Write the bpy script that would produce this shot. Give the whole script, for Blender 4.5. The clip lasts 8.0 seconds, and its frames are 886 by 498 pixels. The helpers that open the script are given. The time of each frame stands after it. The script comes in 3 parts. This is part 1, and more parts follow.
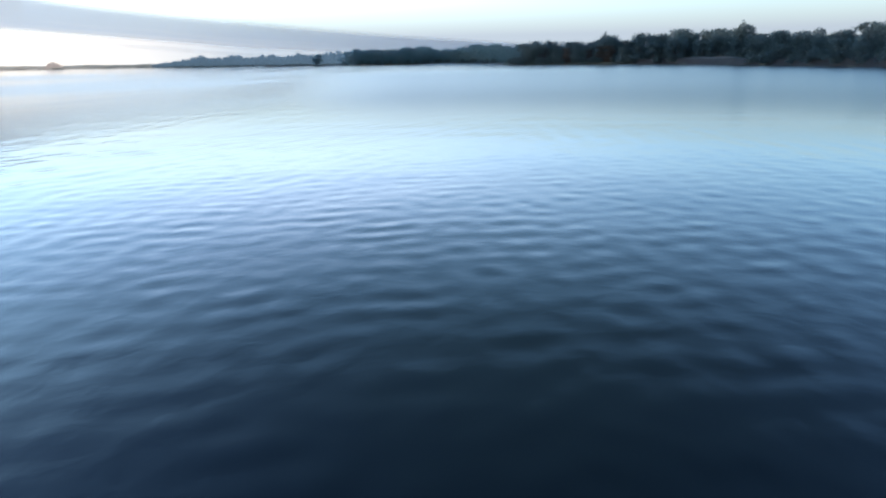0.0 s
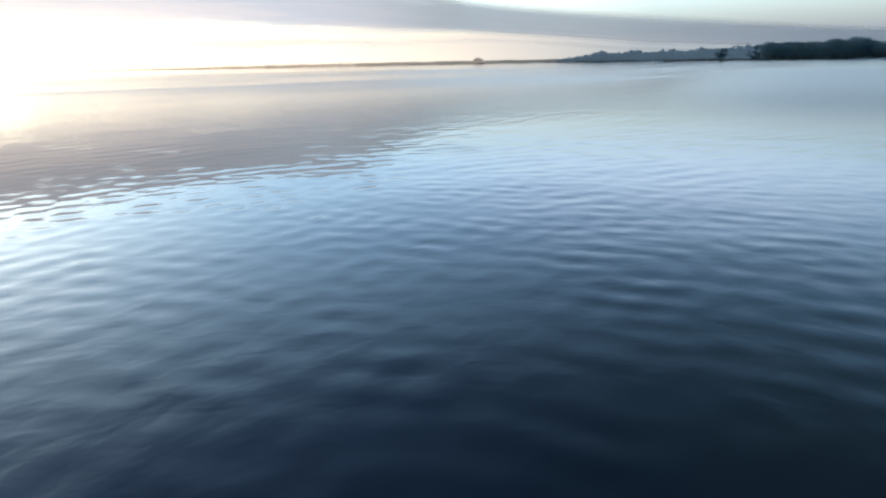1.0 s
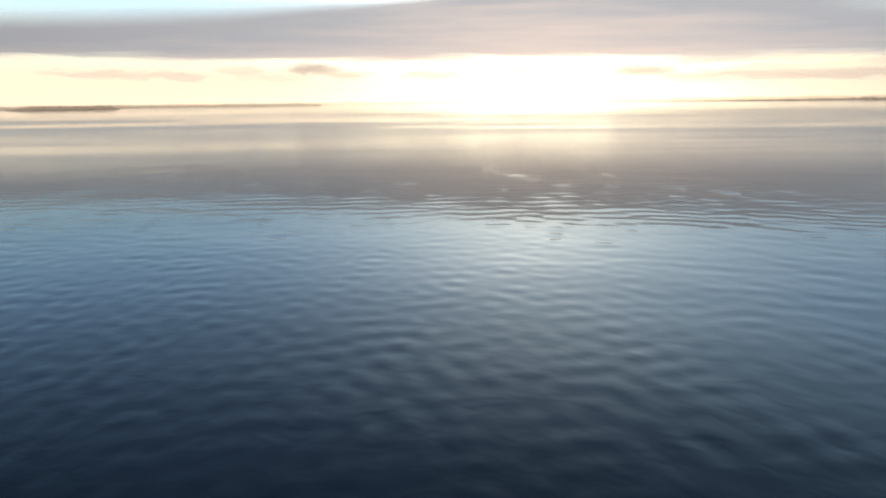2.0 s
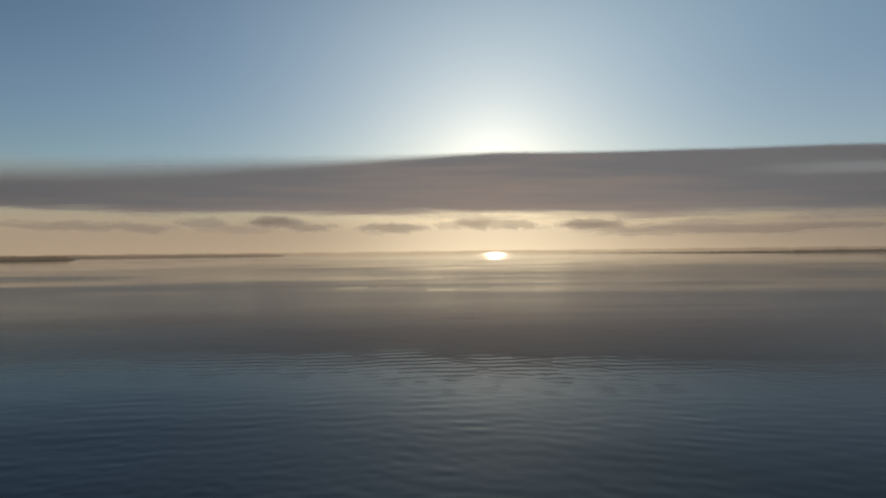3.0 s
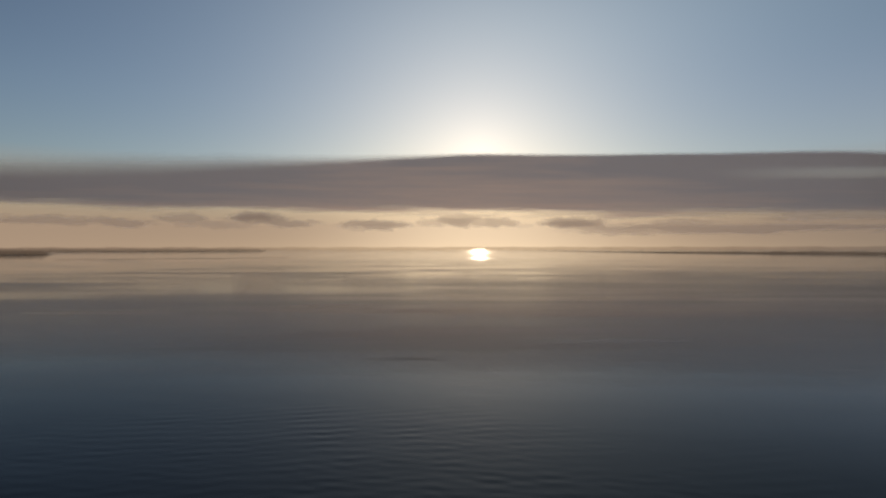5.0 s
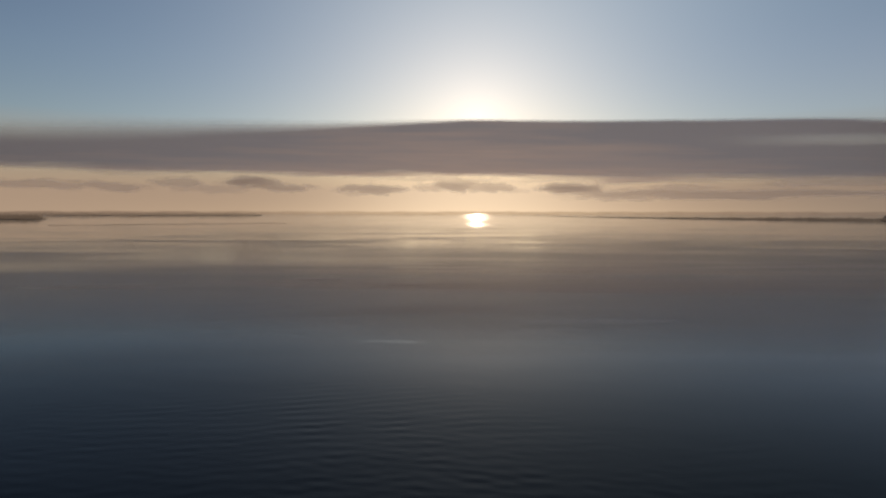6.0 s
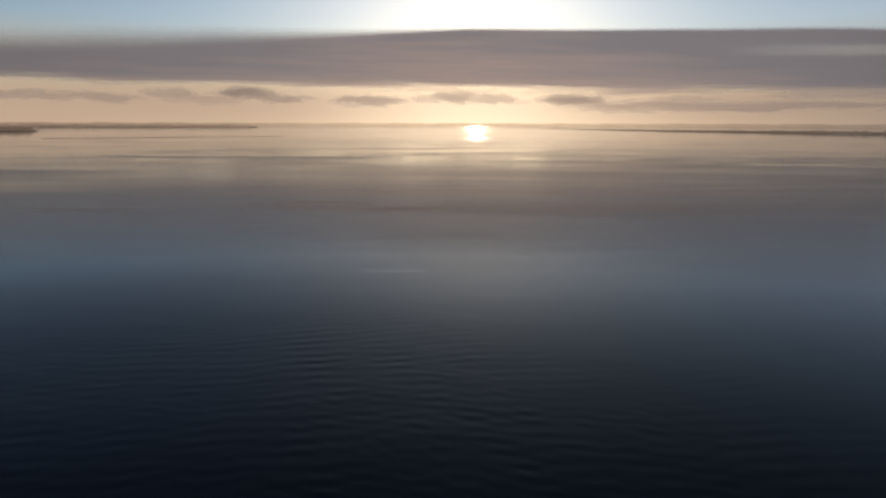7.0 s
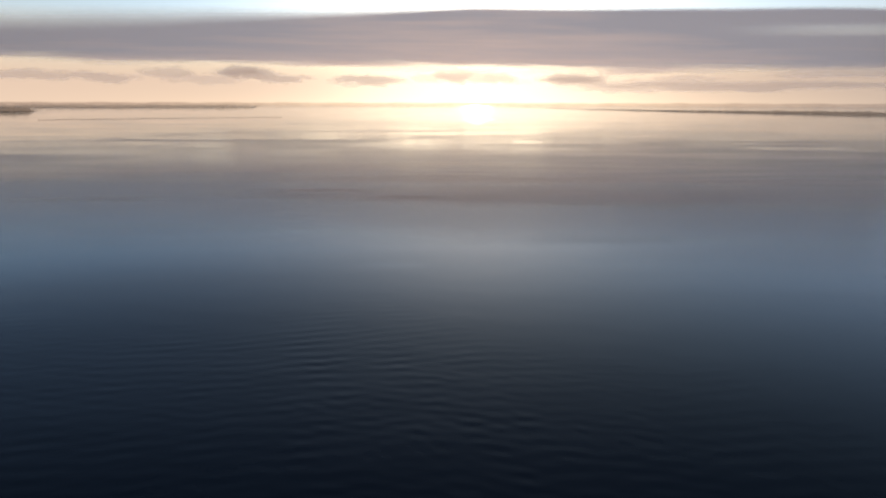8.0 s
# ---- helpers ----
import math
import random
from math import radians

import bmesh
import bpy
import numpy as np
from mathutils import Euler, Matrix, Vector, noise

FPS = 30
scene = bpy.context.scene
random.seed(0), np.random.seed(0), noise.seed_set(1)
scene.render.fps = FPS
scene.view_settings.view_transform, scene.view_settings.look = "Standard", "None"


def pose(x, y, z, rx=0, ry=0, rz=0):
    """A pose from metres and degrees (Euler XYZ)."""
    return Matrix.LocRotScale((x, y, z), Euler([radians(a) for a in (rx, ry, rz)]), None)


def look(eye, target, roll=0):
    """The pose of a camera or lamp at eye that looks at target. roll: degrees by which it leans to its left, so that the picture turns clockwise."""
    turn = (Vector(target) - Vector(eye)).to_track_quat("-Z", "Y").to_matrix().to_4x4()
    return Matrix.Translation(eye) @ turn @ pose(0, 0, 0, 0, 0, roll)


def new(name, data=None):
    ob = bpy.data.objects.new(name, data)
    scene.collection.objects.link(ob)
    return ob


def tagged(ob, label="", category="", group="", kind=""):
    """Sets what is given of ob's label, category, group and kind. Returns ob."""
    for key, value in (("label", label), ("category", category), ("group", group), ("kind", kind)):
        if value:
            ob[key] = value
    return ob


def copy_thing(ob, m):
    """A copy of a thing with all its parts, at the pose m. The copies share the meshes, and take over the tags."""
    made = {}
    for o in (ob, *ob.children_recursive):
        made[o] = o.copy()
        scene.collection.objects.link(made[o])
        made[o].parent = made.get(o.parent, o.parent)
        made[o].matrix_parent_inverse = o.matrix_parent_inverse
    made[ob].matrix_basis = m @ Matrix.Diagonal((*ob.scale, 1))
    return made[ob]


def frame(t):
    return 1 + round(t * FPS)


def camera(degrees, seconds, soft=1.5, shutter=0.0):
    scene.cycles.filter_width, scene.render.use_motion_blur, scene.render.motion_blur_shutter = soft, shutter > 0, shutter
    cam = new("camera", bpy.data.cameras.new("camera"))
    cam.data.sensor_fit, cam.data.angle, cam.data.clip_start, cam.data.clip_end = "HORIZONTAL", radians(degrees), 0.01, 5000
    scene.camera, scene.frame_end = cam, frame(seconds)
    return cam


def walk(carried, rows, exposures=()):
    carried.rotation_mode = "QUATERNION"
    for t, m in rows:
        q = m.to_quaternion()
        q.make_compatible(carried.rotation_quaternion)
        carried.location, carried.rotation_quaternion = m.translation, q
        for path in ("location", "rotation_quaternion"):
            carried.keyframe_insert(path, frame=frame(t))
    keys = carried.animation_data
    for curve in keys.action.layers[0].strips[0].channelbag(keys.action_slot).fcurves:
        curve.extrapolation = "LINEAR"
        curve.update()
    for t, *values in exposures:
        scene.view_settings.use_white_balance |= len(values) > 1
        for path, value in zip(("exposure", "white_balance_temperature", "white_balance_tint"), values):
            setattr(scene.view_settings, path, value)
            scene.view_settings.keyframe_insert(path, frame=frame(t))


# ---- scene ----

# ---- camera and its flight ----
cam = camera(70.8, 8.0, soft=2.5)


def aim(x, y, z, yaw, pitch, roll):
    """Heading in degrees clockwise from +Y, pitch upwards, roll as in look()."""
    a, p = radians(yaw), radians(pitch)
    way = Vector((math.sin(a) * math.cos(p), math.cos(a) * math.cos(p), math.sin(p)))
    return look((x, y, z), Vector((x, y, z)) + way * 100, roll)


FLIGHT = [
    (0.0, 0.0, 0.0, 4.0, 77.41, -16.82, -1.00),
    (0.1, 0.4, -0.1, 4.0, 73.01, -16.75, -1.10),
    (0.2, 0.8, -0.2, 4.0, 68.69, -16.80, -1.20),
    (0.3, 1.2, -0.3, 4.0, 64.11, -16.80, -1.29),
    (0.4, 1.6, -0.4, 4.0, 59.59, -16.77, -1.30),
    (0.6, 2.5, -0.5, 4.0, 50.86, -16.70, -1.26),
    (0.8, 3.4, -0.6, 4.0, 45.66, -16.65, -1.19),
    (1.0, 4.4, -0.6, 4.05, 43.19, -16.63, -1.16),
    (1.2, 5.4, -0.6, 4.15, 38.90, -16.58, -1.16),
    (1.4, 6.4, -0.6, 4.3, 30.92, -16.56, -1.13),
    (1.5, 7.0, -0.6, 4.5, 24.52, -16.53, -1.08),
    (1.6, 7.6, -0.6, 4.7, 17.12, -16.42, -1.00),
    (1.7, 8.2, -0.6, 5, 10.32, -16.32, -0.95),
    (1.8, 8.8, -0.6, 5.3, 4.34, -15.60, -0.85),
    (1.9, 9.4, -0.6, 5.65, -0.85, -14.53, -0.79),
    (2, 10, -0.6, 6, -5.25, -13.21, -0.76),
    (2.1, 10.6, -0.6, 6.35, -5.96, -11.28, -0.73),
    (2.2, 11.2, -0.6, 6.7, -5.45, -8.96, -0.69),
    (2.5, 12.8, -0.6, 7.6, -4.20, -3.70, -0.66),
    (2.8, 14.3, -0.6, 8.6, -2.50, -0.69, -0.63),
    (3.3, 16.5, -0.6, 10.3, -0.74, 0.74, -0.60),
    (3.5, 17.3, -0.6, 11, -0.69, 0.71, -0.58),
    (3.7, 18.1, -0.6, 11.7, -0.54, 0.61, -0.52),
    (4, 19.2, -0.6, 12.7, -0.40, 0.44, -0.41),
    (4.2, 19.8, -0.6, 13.35, -0.34, 0.34, -0.34),
    (5.3, 22.3, -0.6, 16.5, 0.00, -0.22, -0.03),
    (5.5, 22.5, -0.6, 17.05, 0.00, -0.25, 0.00),
    (5.6, 22.55, -0.6, 17.35, 0.06, -0.49, 0.00),
    (5.7, 22.6, -0.6, 17.6, 0.11, -1.14, 0.02),
    (5.8, 22.6, -0.6, 17.9, 0.17, -1.89, 0.03),
    (6, 22.6, -0.6, 18.45, 0.23, -3.43, 0.06),
    (6.25, 22.6, -0.6, 19.1, 0.29, -5.58, 0.09),
    (6.5, 22.6, -0.6, 19.75, 0.34, -7.76, 0.11),
    (6.75, 22.6, -0.6, 20.35, 0.34, -9.77, 0.14),
    (7, 22.6, -0.6, 20.95, 0.34, -11.43, 0.15),
    (7.25, 22.6, -0.6, 21.55, 0.34, -12.88, 0.15),
    (7.4, 22.6, -0.6, 21.9, 0.34, -13.52, 0.15),
    (7.5, 22.6, -0.6, 22.1, 0.34, -13.80, 0.14),
    (7.6, 22.6, -0.6, 22.35, 0.34, -13.87, 0.14),
    (7.8, 22.6, -0.6, 22.75, 0.34, -13.64, 0.14),
    (8, 22.6, -0.6, 23.1, 0.34, -13.25, 0.13),
]
EXPOSURES = [(0.0, 2.88, 6150, 10), (0.5, 2.68, 6300, 10), (1.0, 2.35, 6450, 9), (1.5, 2.12, 6680, 9.5), (2.0, 1.8, 6980, 10), (2.2, 1.55, 7000, 10), (2.5, 0.85, 6850, 10), (2.8, 0.3, 7000, 10),
             (3.3, -0.02, 7480, 16), (4.2, 0.0, 7600, 18), (5.5, -0.02, 7650, 20), (6.5, 0.16, 7600, 21), (7.0, 0.4, 7450, 21), (7.5, 0.9, 7250, 20), (8.0, 1.1, 7000, 20)]
walk(cam, [(t, aim(*row)) for t, *row in FLIGHT], EXPOSURES)

# ---- sky and sun ----
SUN_AZ, SUN_EL = 3.3, 7.8
world = bpy.data.worlds.new("sky")
scene.world = world
world.use_nodes = True
wt = world.node_tree
wt.nodes.clear()
SKY_TINT = (0.0638, 0.0709, 0.0838, 1)
sky = wt.nodes.new("ShaderNodeTexSky")
sky.sky_type = "NISHITA"
sky.sun_disc = False
sky.sun_elevation, sky.sun_rotation = radians(SUN_EL), radians(SUN_AZ)
sky.altitude, sky.air_density, sky.dust_density, sky.ozone_density = 0, 1.0, 0.2, 2.0


def sky_node(kind, *values, operation=None):
    node = wt.nodes.new(kind)
    if operation:
        node.operation = operation
    for i, value in enumerate(values):
        if isinstance(value, bpy.types.NodeSocket):
            wt.links.new(value, node.inputs[i])
        elif value is not None:
            node.inputs[i].default_value = value
    return node


def sky_math(operation, *values):
    return sky_node("ShaderNodeMath", *values, operation=operation).outputs[0]


def sky_blend(fac, one, two, blend="MIX"):
    node = wt.nodes.new("ShaderNodeMix")
    node.data_type, node.blend_type, node.clamp_factor = "RGBA", blend, False
    for i, value in ((0, fac), (6, one), (7, two)):
        if isinstance(value, bpy.types.NodeSocket):
            wt.links.new(value, node.inputs[i])
        else:
            node.inputs[i].default_value = value
    return node.outputs[2]


ray = wt.nodes.new("ShaderNodeTexCoord").outputs["Generated"]
axes = sky_node("ShaderNodeSeparateXYZ", ray)
a, e = radians(SUN_AZ), radians(SUN_EL)
toward = Vector((math.sin(a) * math.cos(e), math.cos(a) * math.cos(e), math.sin(e)))
near_sun = sky_node("ShaderNodeVectorMath", ray, toward, operation="DOT_PRODUCT").outputs["Value"]
gamma = sky_math("MULTIPLY", sky_math("ARCCOSINE", sky_math("MINIMUM", near_sun, 0.99999)), 57.2958)
lift = sky_math("MULTIPLY", sky_math("ARCSINE", axes.outputs[2]), 57.2958)
bearing = sky_math("MULTIPLY", sky_math("ARCTAN2", axes.outputs[0], axes.outputs[1]), 57.2958)
side = sky_math("SUBTRACT", bearing, SUN_AZ)
# clear sky, then the sun's aureole, then low haze that is warm beneath the sun
clear = sky_blend(1.0, sky.outputs[0], SKY_TINT, "MULTIPLY")
halo = sky_math("POWER", 2.71828, sky_math("MULTIPLY", gamma, -1 / 3.4))
wide = sky_math("POWER", 2.71828, sky_math("MULTIPLY", sky_math("MULTIPLY", gamma, gamma), -1 / 17.0 ** 2))
glowing = sky_blend(wide, sky_blend(halo, clear, (0.38, 0.345, 0.30, 1), "ADD"), (0.165, 0.19, 0.178, 1), "ADD")
beam = sky_math("POWER", 2.71828, sky_math("MULTIPLY", sky_math("MULTIPLY", side, side), -1 / 12.0 ** 2))
cool = sky_node("ShaderNodeMapRange", side, 16.0, 58.0).outputs[0]
haze = sky_blend(beam, sky_blend(cool, (0.35, 0.285, 0.222, 1), (0.086, 0.096, 0.105, 1)), (0.41, 0.37, 0.27, 1), "ADD")
ember = sky_math("MULTIPLY", sky_math("POWER", 2.71828, sky_math("MULTIPLY", lift, -1 / 1.3)), sky_math("POWER", 2.71828, sky_math("MULTIPLY", sky_math("MULTIPLY", side, side), -1 / 32.0 ** 2)))
haze = sky_blend(ember, haze, (0.12, 0.096, 0.055, 1), "ADD")
low = sky_node("ShaderNodeMapRange", lift, 8.0, 2.0).outputs[0]
# mostly unseen sky, tuned for the water's reflection: dimmed across from the sun, glows added on its flank and to the
# east
bank = sky_math("MULTIPLY", sky_math("SUBTRACT", side, 80.0), 1 / 27.0)
dusk = sky_math("MULTIPLY", sky_math("SUBTRACT", gamma, 82.0), 1 / 37.0)
dim = sky_math("MULTIPLY", sky_math("POWER", 2.71828, sky_math("MULTIPLY", sky_math("MULTIPLY", dusk, dusk), -1.0)), sky_node("ShaderNodeMapRange", lift, 13.0, 28.0).outputs[0])
glowing = sky_blend(sky_math("MULTIPLY", dim, 0.82), glowing, (0.0, 0.0, 0.0, 1))
flank = sky_math("SUBTRACT", side, 12.0)
arch = sky_math("MULTIPLY", sky_math("SUBTRACT", lift, 21.0), 1 / 8.0)
flank_glow = sky_math("POWER", 2.71828, sky_math("MULTIPLY", sky_math("ADD", sky_math("MULTIPLY", sky_math("MULTIPLY", flank, flank), 1 / 35.0 ** 2), sky_math("MULTIPLY", arch, arch)), -1.0))
glowing = sky_blend(flank_glow, glowing, (0.071, 0.106, 0.106, 1), "ADD")
east_glow = sky_math("MULTIPLY", sky_math("POWER", 2.71828, sky_math("MULTIPLY", sky_math("MULTIPLY", bank, bank), -1.0)), sky_math("MULTIPLY", sky_node("ShaderNodeMapRange", lift, 3.0, 13.0, 0.1, 1.0).outputs[0], sky_math("POWER", 2.71828, sky_math("MULTIPLY", lift, -1 / 28.0))))
glowing = sky_blend(east_glow, glowing, (0.042, 0.086, 0.112, 1), "ADD")
band = sky_math("MULTIPLY", sky_math("SUBTRACT", lift, 9.0), 1 / 6.0)
reach = sky_math("MULTIPLY", sky_math("SUBTRACT", side, 60.0), 1 / 28.0)
low_east_glow = sky_math("POWER", 2.71828, sky_math("MULTIPLY", sky_math("ADD", sky_math("MULTIPLY", band, band), sky_math("MULTIPLY", reach, reach)), -1.0))
glowing = sky_blend(low_east_glow, glowing, (0.118, 0.094, 0.100, 1), "ADD")
away = sky_math("MULTIPLY", sky_node("ShaderNodeMapRange", sky_math("ABSOLUTE", side), 62.0, 100.0).outputs[0], 0.10)
back = wt.nodes.new("ShaderNodeBackground")
back.inputs["Strength"].default_value = 1.0
wout = wt.nodes.new("ShaderNodeOutputWorld")
wt.links.new(sky_blend(away, sky_blend(low, glowing, haze), (0.0, 0.0, 0.0, 1)), back.inputs["Color"])
wt.links.new(back.outputs[0], wout.inputs["Surface"])

lamp = bpy.data.lights.new("sun", "SUN")
lamp.energy, lamp.angle, lamp.color = 0.75, radians(0.53), (1.0, 0.86, 0.68)
sun = new("sun", lamp)
sun.matrix_world = look(toward * 100, (0, 0, 0))


# ---- materials ----
class Nodes:
    """A material's node tree, with short ways to add nodes."""

    def __init__(self, name):
        self.mat = bpy.data.materials.new(name)
        self.mat.use_nodes = True
        self.tree = self.mat.node_tree
        self.tree.nodes.clear()
        self.out = self.tree.nodes.new("ShaderNodeOutputMaterial")

    def put(self, kind, **inputs):
        node = self.tree.nodes.new(kind)
        for key, value in inputs.items():
            self.set(node, key.replace("_", " "), value)
        return node

    def set(self, node, key, value):
        slot = node.inputs[int(key)] if key.isdigit() else node.inputs[key]
        if isinstance(value, bpy.types.NodeSocket):
            self.tree.links.new(value, slot)
        else:
            slot.default_value = value

    def math(self, op, a, b=0.0, c=0.0, clamp=False):
        node = self.tree.nodes.new("ShaderNodeMath")
        node.operation, node.use_clamp = op, clamp
        for i, value in enumerate((a, b, c)):
            self.set(node, str(i), value)
        return node.outputs[0]

    def ramp(self, value, low, high, to_low=0.0, to_high=1.0, smooth=True):
        node = self.tree.nodes.new("ShaderNodeMapRange")
        node.interpolation_type = "SMOOTHSTEP" if smooth else "LINEAR"
        for i, v in enumerate((value, low, high, to_low, to_high)):
            self.set(node, str(i), v)
        return node.outputs[0]

    def noise(self, vector, scale, detail=4.0, rough=0.5, distortion=0.0):
        node = self.put("ShaderNodeTexNoise", Vector=vector, Scale=scale, Detail=detail, Roughness=rough, Distortion=distortion)
        return node.outputs[0]

    def mapped(self, vector, scale, turn=0.0, shift=(0, 0, 0)):
        node = self.put("ShaderNodeMapping", Vector=vector, Scale=scale, Rotation=(0, 0, radians(turn)), Location=shift)
        return node.outputs[0]

    def mix(self, fac, c1, c2):
        node = self.tree.nodes.new("ShaderNodeMix")
        node.data_type = "RGBA"
        for key, value in ((0, fac), (6, c1), (7, c2)):
            self.set(node, str(key), value)
        return node.outputs[2]

    def surface(self, shader):
        self.tree.links.new(shader, self.out.inputs["Surface"])
        return self.mat


def water_material():
    n = Nodes("lake_water")
    pos = n.put("ShaderNodeNewGeometry").outputs["Position"]
    length = n.tree.nodes.new("ShaderNodeVectorMath")
    length.operation = "LENGTH"
    n.tree.links.new(pos, length.inputs[0])
    r = length.outputs["Value"]
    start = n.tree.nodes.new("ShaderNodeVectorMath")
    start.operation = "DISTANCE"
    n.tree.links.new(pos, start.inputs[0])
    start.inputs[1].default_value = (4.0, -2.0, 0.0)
    # long streaks of calm and wind-ruffled water
    streak = n.noise(n.mapped(pos, (0.0022, 0.0125, 0.0), 4), 1.0, 4, 0.55, 0.6)
    patch = n.noise(n.mapped(pos, (0.008, 0.03, 0.0), -6, (3, 7, 0)), 1.0, 3, 0.5, 0.4)
    ruffle = n.ramp(n.math("ADD", n.math("MULTIPLY", streak, 0.65), n.math("MULTIPLY", patch, 0.35)), 0.36, 0.62)
    axes = n.put("ShaderNodeSeparateXYZ", Vector=pos)
    band = n.math("MULTIPLY", n.ramp(axes.outputs[0], -40, -190), n.math("MULTIPLY", n.ramp(axes.outputs[1], 385, 425), n.ramp(axes.outputs[1], 820, 680)))
    ruffle = n.math("MAXIMUM", ruffle, n.math("MULTIPLY", band, 1.25))
    # ripples: crossed trains of small waves
    rip1 = n.noise(n.mapped(pos, (0.85, 1.15, 0.0), 9), 1.0, 2, 0.45, 0.6)
    heading = n.math("MULTIPLY", n.math("ARCTAN2", axes.outputs[0], axes.outputs[1]), 57.2958)
    crests = n.put("ShaderNodeCombineXYZ", X=n.math("MULTIPLY", r, 2.5), Y=n.math("MULTIPLY", heading, 0.34)).outputs[0]
    rip2 = n.noise(crests, 1.0, 2, 0.5, 0.5)
    height = n.math("ADD", n.math("MULTIPLY", rip1, 0.010), n.math("MULTIPLY", rip2, 0.006))
    strength = n.math("MULTIPLY", n.ramp(r, 12, 48, 1.0, 0.12), n.ramp(ruffle, 0, 1, 0.55, 1.0))
    bump = n.put("ShaderNodeBump", Strength=strength, Distance=1.0, Height=height)
    # the breeze roughens the open water, most of all off the eastern shore; the far reach lies calmer
    breeze = n.ramp(heading, 52, 76)
    spread = n.math("MULTIPLY", n.math("ADD", n.ramp(r, 26, 85, 0.055, 0.145), n.ramp(r, 90, 160, 0.0, 0.025)), n.ramp(r, 200, 620, 1.0, 0.5))
    # far out the wind leaves thin bright and dull lines along the shore
    lines = n.noise(n.mapped(pos, (0.0055, 0.034, 0.0), 2, (9, 4, 0)), 1.0, 5, 0.62, 1.4)
    lines = n.math("MULTIPLY", n.ramp(lines, 0.37, 0.63, 0.5, 1.6), n.ramp(r, 700, 1100, 1.0, 0.75))
    far_out = n.ramp(r, 220, 420)
    vary = n.math("ADD", n.math("MULTIPLY", n.ramp(ruffle, 0, 1, 0.6, 1.2), n.math("SUBTRACT", 1.0, far_out)), n.math("MULTIPLY", lines, far_out))
    rough = n.math("MULTIPLY", spread, vary)
    rough = n.math("MAXIMUM", rough, n.math("MULTIPLY", breeze, n.math("MULTIPLY", n.ramp(r, 20, 80, 0.03, 0.25), n.ramp(r, 170, 360, 1.0, 0.6))))
    # narrow slicks of calmer water
    wander = n.math("MULTIPLY", n.math("SUBTRACT", n.noise(n.mapped(pos, (0.09, 0.3, 0.0)), 1.0, 4, 0.6), 0.5), 1.6)
    for x, y, long, wide, amount in ((14.5, 154, 9, 2.8, 0.95), (52, 104, 16, 2.6, -0.28), (-9, 166, 11, 2.8, 0.9), (16, 87, 6, 1.4, 0.5), (24, 205, 20, 3.2, 0.4), (-62, 150, 22, 3.2, 0.4)):
        dx = n.math("DIVIDE", n.math("SUBTRACT", axes.outputs[0], float(x)), float(long))
        dy = n.math("ADD", n.math("DIVIDE", n.math("SUBTRACT", axes.outputs[1], float(y)), float(wide)), wander)
        slick = n.ramp(n.math("ADD", n.math("MULTIPLY", dx, dx), n.math("MULTIPLY", dy, dy)), 0.3, 1.2, amount, 0.0)
        rough = n.math("MULTIPLY", rough, n.math("SUBTRACT", 1.0, slick))
        strength = n.math("MULTIPLY", strength, n.math("SUBTRACT", 1.0, slick))
    n.set(bump, "Strength", strength)
    tint = n.mix(n.noise(n.mapped(pos, (0.01, 0.02, 0.0)), 1.0), (0.004, 0.008, 0.012, 1), (0.006, 0.011, 0.014, 1))
    # index changed with distance to set mirrored brightness; plain water keeps 1.33
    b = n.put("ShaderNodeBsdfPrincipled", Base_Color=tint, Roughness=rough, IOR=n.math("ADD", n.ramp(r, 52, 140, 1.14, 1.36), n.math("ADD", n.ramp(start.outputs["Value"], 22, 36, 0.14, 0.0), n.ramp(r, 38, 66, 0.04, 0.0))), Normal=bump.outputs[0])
    return n.surface(b.outputs[0])


